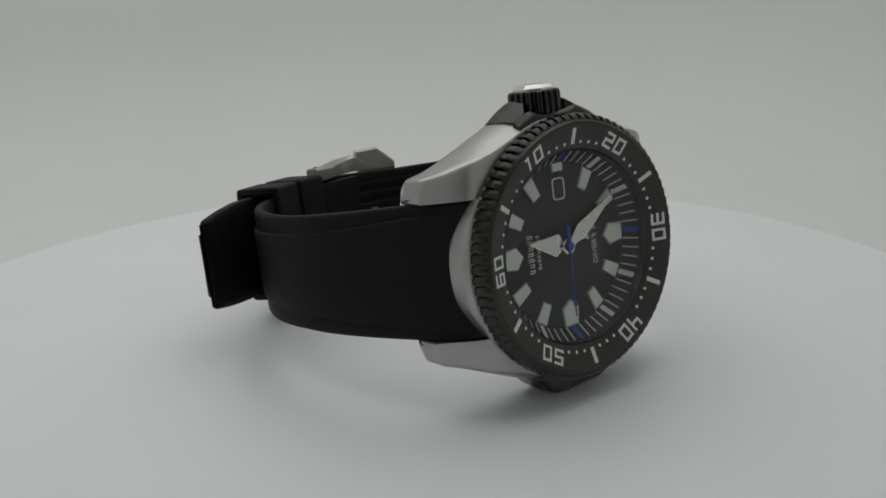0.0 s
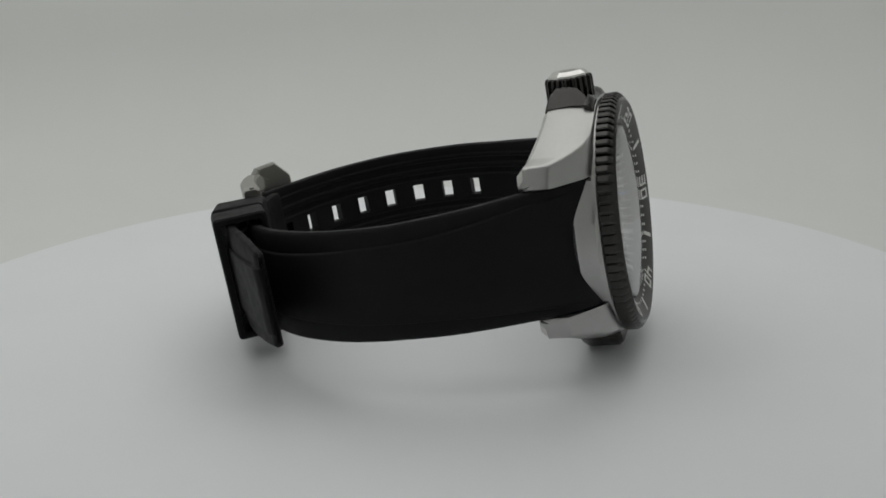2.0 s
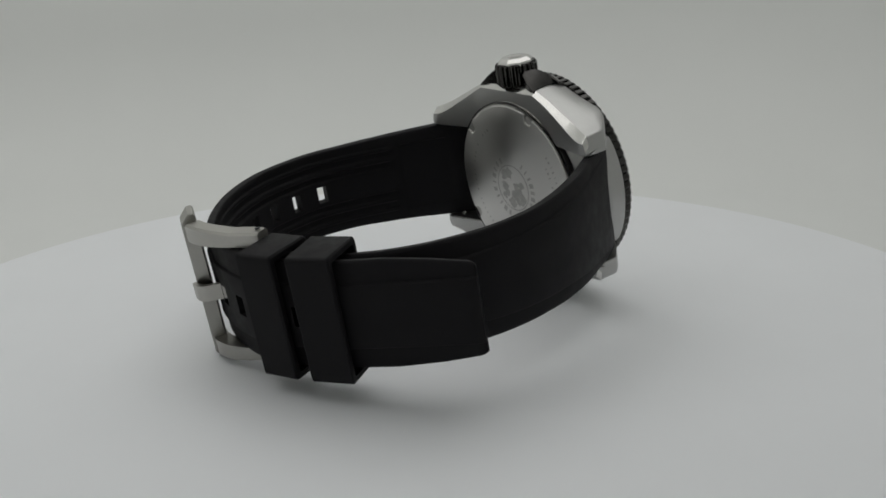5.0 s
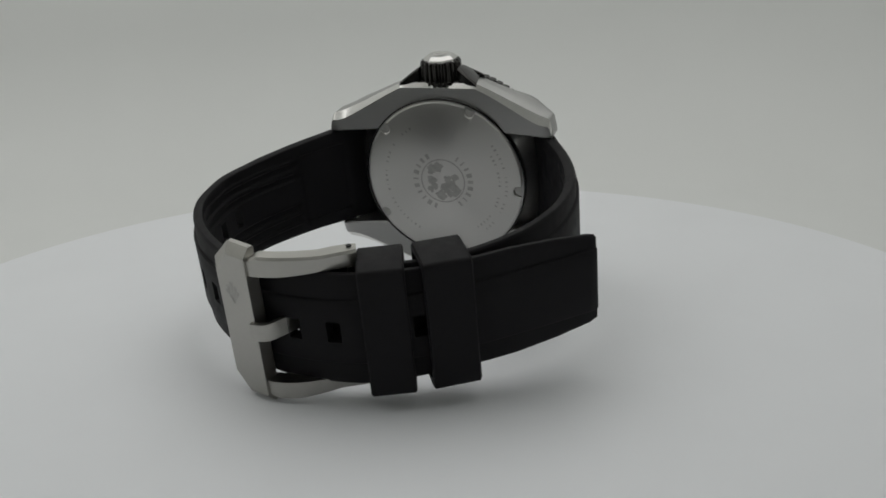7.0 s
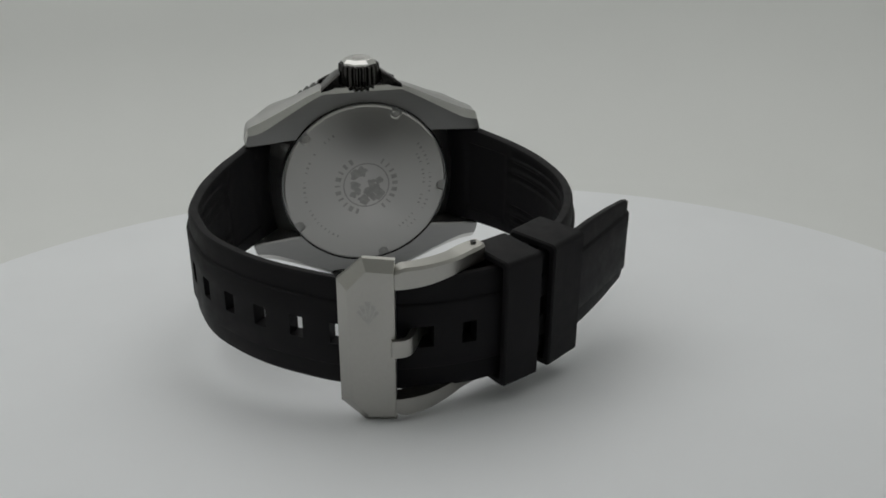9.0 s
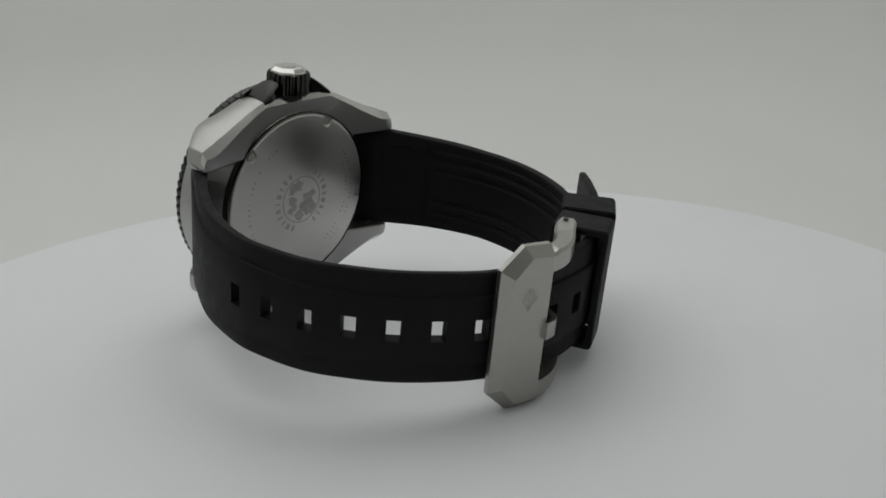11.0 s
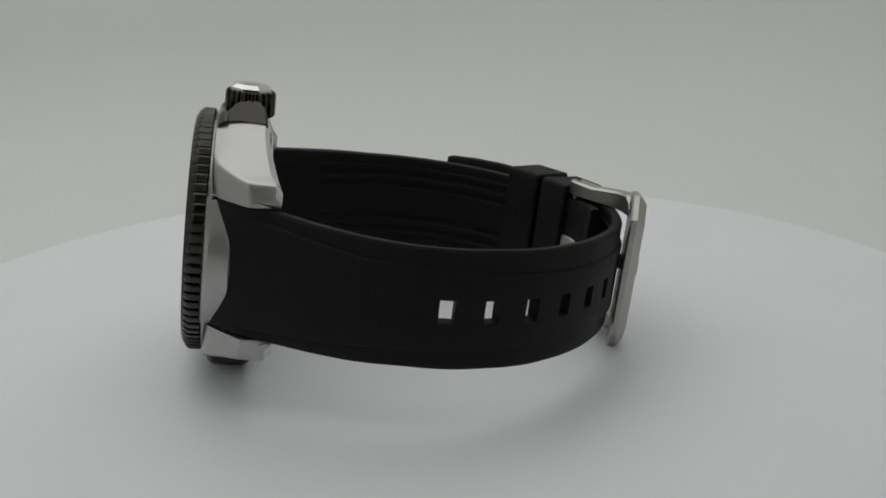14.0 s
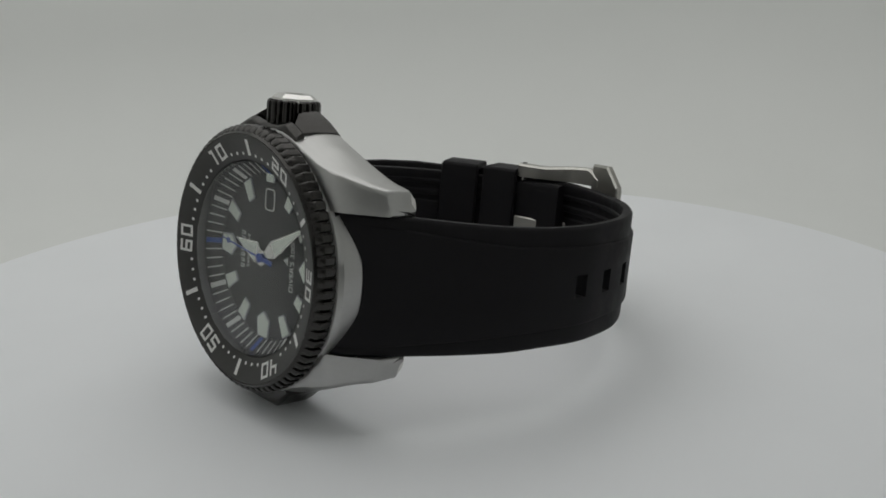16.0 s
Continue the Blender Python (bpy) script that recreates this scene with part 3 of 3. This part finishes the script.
def strap(name, line, watch, label, tail, holes_from=None, holes=0, pitch=7.35, scoop=2.0):
    s, c = spline([(y, z) for y, z in line], 0.7)
    L = s[-1]
    d = np.gradient(c, axis=0)
    d /= np.linalg.norm(d, axis=1)[:, None]
    nrm = np.stack([-d[:, 1], d[:, 0]], 1)
    if nrm[len(c) // 3] @ np.array([line[0][0], 0]) < 0:
        nrm = -nrm
    cuts = []
    if holes:
        s0 = s[int(np.argmin(np.linalg.norm(c - np.array(holes_from), axis=1)))]
        cuts = [s0 + k * pitch for k in range(holes)]
        extra = [q + e for q in cuts for e in (-HOLE, HOLE)]
        keep = [v for v in s if all(abs(v - e) > 0.3 for e in extra)]
        at = np.array(sorted(keep + extra))
        c = np.stack([np.interp(at, s, c[:, k]) for k in (0, 1)], 1)
        nrm = np.stack([np.interp(at, s, nrm[:, k]) for k in (0, 1)], 1)
        nrm /= np.linalg.norm(nrm, axis=1)[:, None]
        s = at
    rows = []
    for v in s:
        w = lerp_table([(0, 11.75), (10, 11.75), (22, 11.1), (38, 10.4), (90, 10.25), (102, 10.8), (116, 10.7), (130, 10.3), (200, 10.3)], v)
        th = lerp_table([(0, 4.6), (4, 6.4), (9, 5.3), (17, 3.7), (28, 3.1), (45, 2.65), (200, 2.65)], v)
        if tail:
            w *= lerp_table([(L - 16, 1.0), (L - 8, 0.94), (L - 1.2, 0.85), (L - 0.5, 0.83), (L, 0.78)], v)
            th = min(th, lerp_table([(L - 60, 3.0), (L - 30, 2.5), (L - 1.0, 2.3), (L, 1.1)], v))
        else:
            th = min(th, lerp_table([(L - 6, 3.0), (L, 2.6)], v))
        sp = lerp_table([(0, 10.6), (14, 9.4), (32, 7.4), (62, 6.2), (200, 6.0)], v)
        st = lerp_table([(4, 0.0), (16, 0.5), (200, 0.6)], v)
        gr = lerp_table([(25, 0.0), (26, 0.45), (L - 30 if tail else L - 12, 0.45), (L - 28 if tail else L - 10, 0.0)], v)
        pan = lerp_table([(11.5, 0.0), (12.0, 0.35), (24.0, 0.35), (24.5, 0.0)], v)
        e = w - 0.65
        half = [(0.0, 0.0), (2.0, 0.0), (sp - 0.22, -0.05), (sp - 0.05, 0.06), (sp + 0.14, st), (max(e, sp + 0.4), st + 0.02), (w - 0.2, st + 0.25), (w, st * 0.5 + 0.75)]
        outer = [(-x, th / 2 - q) for x, q in half[:0:-1]] + [(x, th / 2 - q) for x, q in half]
        hin = [(0.0, pan), (2.0, pan), (2.9, pan), (3.3, gr + pan), (4.3, gr + pan), (4.7, pan), (5.5, pan), (5.9, gr + pan), (7.0, gr + pan), (7.4, pan), (8.0, pan), (8.25, gr * 0.6), (max(e, 8.3), 0.02), (w - 0.2, 0.25), (w, 0.75)]
        inner = [(x, -th / 2 + q) for x, q in hin[::-1]] + [(-x, -th / 2 + q) for x, q in hin[1:]]
        rows.append((w, outer, inner))
    bm = bmesh.new()
    grid = []
    nO = len(rows[0][1])
    for k, (w, outer, inner) in enumerate(rows):
        ring = []
        for x, h in outer + inner:
            q = s[k] + (1 - min(1, (x / w) ** 2)) * scoop * max(0.0, 1 - s[k] / 12.0)
            y, z = np.interp(q, s, c[:, 0]), np.interp(q, s, c[:, 1])
            n = nrm[k]
            dx = lerp_table([(30, 0.0), (48, 0.5), (66, 0.85), (80, 0.8), (100, 0.35), (115, 0.4), (L - 20, 0.9), (L, 1.3)], s[k]) if tail else 0.0
            ring.append(bm.verts.new((x + dx, y + n[0] * h, z + n[1] * h)))
        grid.append(ring)
    n = len(grid[0])
    colx = [p[0] for p in rows[0][1] + rows[0][2]]

    def in_hole(k, i, j):
        mid = (s[k] + s[k + 1]) / 2
        same_face = (i < nO) == (j < nO)
        return same_face and abs(colx[i]) <= 2.01 and abs(colx[j]) <= 2.01 and any(abs(mid - q) < HOLE for q in cuts)
    for k in range(len(grid) - 1):
        for i in range(n):
            j = (i + 1) % n
            if not in_hole(k, i, j):
                bm.faces.new((grid[k][i], grid[k][j], grid[k + 1][j], grid[k + 1][i]))
    bm.faces.new(grid[0][::-1])
    bm.faces.new(grid[-1])
    # walls of the holes
    oi = [i for i in range(nO) if abs(colx[i]) <= 2.01]
    ii = [i for i in range(nO, n) if abs(colx[i]) <= 2.01]
    match = {i: min(ii, key=lambda q: abs(colx[q] - colx[i])) for i in oi}
    for q in cuts:
        k0 = int(np.argmin(np.abs(s - (q - HOLE))))
        k1 = int(np.argmin(np.abs(s - (q + HOLE))))
        for k in (k0, k1):
            for a, b in zip(oi, oi[1:]):
                bm.faces.new((grid[k][a], grid[k][b], grid[k][match[b]], grid[k][match[a]]))
        for i in (oi[0], oi[-1]):
            for k in range(k0, k1):
                bm.faces.new((grid[k][i], grid[k + 1][i], grid[k + 1][match[i]], grid[k][match[i]]))
    part(name, bm, RUBBER, watch, label, smooth=38)


def at_y(line, y):
    """The point and the direction of a strap's line where it passes y, beyond its widest place."""
    s, c = spline([(a, b) for a, b in line], 0.3)
    k = min((i for i in range(len(c)) if c[i, 1] < -60), key=lambda i: abs(c[i, 0] - y))
    d = c[min(k + 1, len(c) - 1)] - c[k - 1]
    return c[k], d / np.linalg.norm(d)


def keeper(watch, y, length, name, label):
    """A rubber loop round both strap ends."""
    a, d = at_y(LONG, y)
    b, _ = at_y(SHORT, y)
    out = np.array([d[1], -d[0]])
    if out @ (a - b) < 0:
        out = -out
    depth = float(out @ (a - b))
    lo, hi = -depth - 1.6, 1.8
    T = 1.25

    def loop(inset_x, lo_, hi_, r):
        pts = []
        X = 10.95 + inset_x
        for cx, cz, a0 in ((X - r, hi_ - r, 0), (-X + r, hi_ - r, 90), (-X + r, lo_ + r, 180), (X - r, lo_ + r, 270)):
            pts += [(cx + r * math.cos(radians(a0 + 30 * k)), cz + r * math.sin(radians(a0 + 30 * k))) for k in range(4)]
        return pts
    bm = bmesh.new()
    rings = []
    for u, g, e in ((-length / 2, T - 0.3, T - 0.3), (-length / 2 + 0.3, T, T), (length / 2 - 0.3, T, T), (length / 2, T - 0.3, T - 0.3), (length / 2, 0, 0), (-length / 2, 0, 0)):
        ring = []
        for x, h in loop(g, lo - e, hi + e, 0.9 if g else 0.4):
            p = a + d * u + out * h
            ring.append(bm.verts.new((x + 0.6, p[0], p[1])))
        rings.append(ring)
    m = len(rings[0])
    for p, q in zip(rings, rings[1:] + rings[:1]):
        for i in range(m):
            bm.faces.new((p[i], p[(i + 1) % m], q[(i + 1) % m], q[i]))
    part(name, bm, RUBBER, watch, label, smooth=35)


def buckle(watch):
    ob = new("buckle")
    ob.parent = watch
    ob.matrix_basis = mm_pose(0.8, 0, 0)
    ob["label"] = "satin steel pin buckle with faceted frame"
    # front bar: an eight-sided plate, tilted about x; u runs along the strap, h outwards
    base = np.array([-13.1, -83.2])
    d = np.array([0.95, -0.31])
    d /= np.linalg.norm(d)
    out = np.array([d[1], -d[0]])

    def at(x, u, h):
        p = base + d * u + out * h
        return (x, p[0], p[1])
    plan = [(-15.5, -0.6), (-15.3, 4.7), (-11.2, 4.7), (11.2, 4.7), (15.3, 4.7), (15.5, -0.6), (11.6, -4.8), (-11.6, -4.8)]
    face = [(-13.8, 0.2), (-13.6, 4.7), (-11.0, 4.75), (11.0, 4.75), (13.6, 4.7), (13.8, 0.2), (10.3, -3.0), (-10.3, -3.0)]
    secs = [[at(x * 0.97, u * 0.96, -1.7) for x, u in plan], [at(x, u, -1.4) for x, u in plan], [at(x, u, -0.4) for x, u in plan],
            [at(x * 1.012, u, 1.12) for x, u in face], [at(x, u * 0.97, 1.22) for x, u in face]]
    part("front_bar", loft(secs), BLASTED, ob, "faceted steel front bar", smooth=15)
    # arms back to the pin
    for sgn in (1, -1):
        line = [(-10.8, -82.9), (-8.2, -84.0), (-4.0, -83.5), (0.0, -81.6), (4.0, -78.9), (7.8, -76.9)]
        s, c = spline(line, 0.8)
        secs = []
        for k in range(len(c)):
            t = k / (len(c) - 1)
            dd = c[min(k + 1, len(c) - 1)] - c[max(k - 1, 0)]
            dd /= np.linalg.norm(dd)
            nn = np.array([dd[1], -dd[0]])
            hh = lerp_table([(0, 0.9), (0.14, 1.55), (0.5, 1.75), (0.8, 1.9), (0.95, 1.8), (1, 1.45)], t)
            xa, xb = 10.5, lerp_table([(0, 12.4), (0.18, 14.2), (0.4, 13.9), (0.7, 13.2), (1, 13.4)], t)
            b = 0.45
            loop = [(xa, -hh), (xb - b, -hh), (xb, -hh + b), (xb, hh - b), (xb - b, hh), (xa, hh)]
            secs.append([(sgn * x, c[k][0] + nn[0] * h, c[k][1] + nn[1] * h) for x, h in loop])
        part("arm", loft(secs), BLASTED, ob, "curved steel arm", smooth=28)
        part("pin_end", lathe([(0, 0), (0.5, 0), (0.5, 0.15), (0, 0.15)], 20, closed=False), GAP, ob, at=mm_pose(sgn * 13.5, 6.6, -77.2, 0, 90, 0))
    part("pin", lathe([(0, -12.5), (0.9, -12.5), (0.9, 12.5), (0, 12.5)], 20, closed=False), POLISHED, ob, "steel pin", at=mm_pose(0, 6.6, -77.3, 0, 90, 0))
    # tang: from the pin through a hole onto the front bar
    s, c = spline([(6.6, -75.8), (2.0, -77.1), (-2.8, -79.4), (-5.0, -82.8), (-6.9, -85.7), (-9.6, -85.9)], 0.7)
    secs = []
    for k in range(len(c)):
        dd = c[min(k + 1, len(c) - 1)] - c[max(k - 1, 0)]
        dd /= np.linalg.norm(dd)
        nn = np.array([dd[1], -dd[0]])
        h, w = 0.65, 1.6
        secs.append([(x, c[k][0] + nn[0] * q, c[k][1] + nn[1] * q) for x, q in ((-w, -h), (w, -h), (w, h - 0.3), (w - 0.3, h), (-w + 0.3, h), (-w, h - 0.3))])
    part("tang", loft(secs), BLASTED, ob, "satin steel tang", smooth=30)
    # etched fan-shaped mark on the bar
    bm = bmesh.new()
    for k in range(5):
        a0, a1 = radians(-38 + 16 * k), radians(-38 + 16 * k + 12)
        reach = (3.0, 3.7, 4.3, 3.7, 3.0)[k]
        tri = [(4.2, 0.4), (4.2 + reach * math.cos(a0), 0.4 + reach * math.sin(a0)), (4.2 + reach * math.cos(a1), 0.4 + reach * math.sin(a1))]
        loft([[at(x, u, h) for x, u in tri] for h in (1.2, 1.245)], bm)
    part("etched_mark", bm, ENGRAVED, ob, "faint etched fan-shaped mark", smooth=0)


def wristwatch():
    watch = new("wristwatch")
    tagged(watch, "steel diver's wristwatch with black bezel, rubber strap buckled, on its side", "watch")
    case(watch)
    case_back(watch)
    bezel(watch)
    crystal(watch)
    dial(watch)
    second = pointer_set(watch)
    crown(watch)
    guards(watch)
    strap("long_strap", LONG, watch, "black rubber strap half with square holes", True, (-38.9, -42.0), 12, scoop=-0.4)
    strap("short_strap", SHORT, watch, "black rubber strap half with ribbed lining", False, scoop=0.9)
    keeper(watch, 13.3, 8.0, "keeper", "black rubber keeper loop")
    keeper(watch, 22.6, 8.6, "keeper", "black rubber keeper loop")
    buckle(watch)
    return watch, second


backdrop()
table = turntable()
watch, second = wristwatch()

# ---- what moves: the turntable and the watch on it turn, the second pointer ticks ----
TURNS = [(0.0, -0.00), (0.5, 8.84), (1.0, 17.73), (1.5, 26.57), (2.0, 35.27), (2.5, 43.87), (3.0, 52.46), (3.5, 61.08), (4.0, 69.75), (4.5, 78.49), (5.0, 87.24), (5.5, 95.98), (6.0, 104.72), (6.5, 113.46), (7.0, 122.23), (7.5, 130.96), (8.0, 139.65), (8.5, 148.30), (9.0, 156.92), (9.5, 165.56), (10.0, 174.19), (10.5, 182.82), (11.0, 191.46), (11.5, 200.09), (12.0, 208.67), (12.5, 217.13), (13.0, 225.55), (13.5, 233.91), (14.0, 242.19), (14.5, 250.43), (15.0, 258.64), (15.5, 266.86), (16.0, 275.11)]


def motions():
    walk(table, [(t, pose(0, 0, 0, 0, 0, a)) for t, a in TURNS])
    walk(watch, [(t, pose(0, 0, 0, 0, 0, a) @ MOUNT) for t, a in TURNS])
    ticks = []
    for k in range(17):
        ticks += [(max(0.0, k - 0.4), mm_pose(0, 0, DIAL_Z + 1.5, 0, 0, 90 - 6 * k)), (min(16.0, k + 0.4), mm_pose(0, 0, DIAL_Z + 1.5, 0, 0, 90 - 6 * k))]
    walk(second, ticks)


motions()
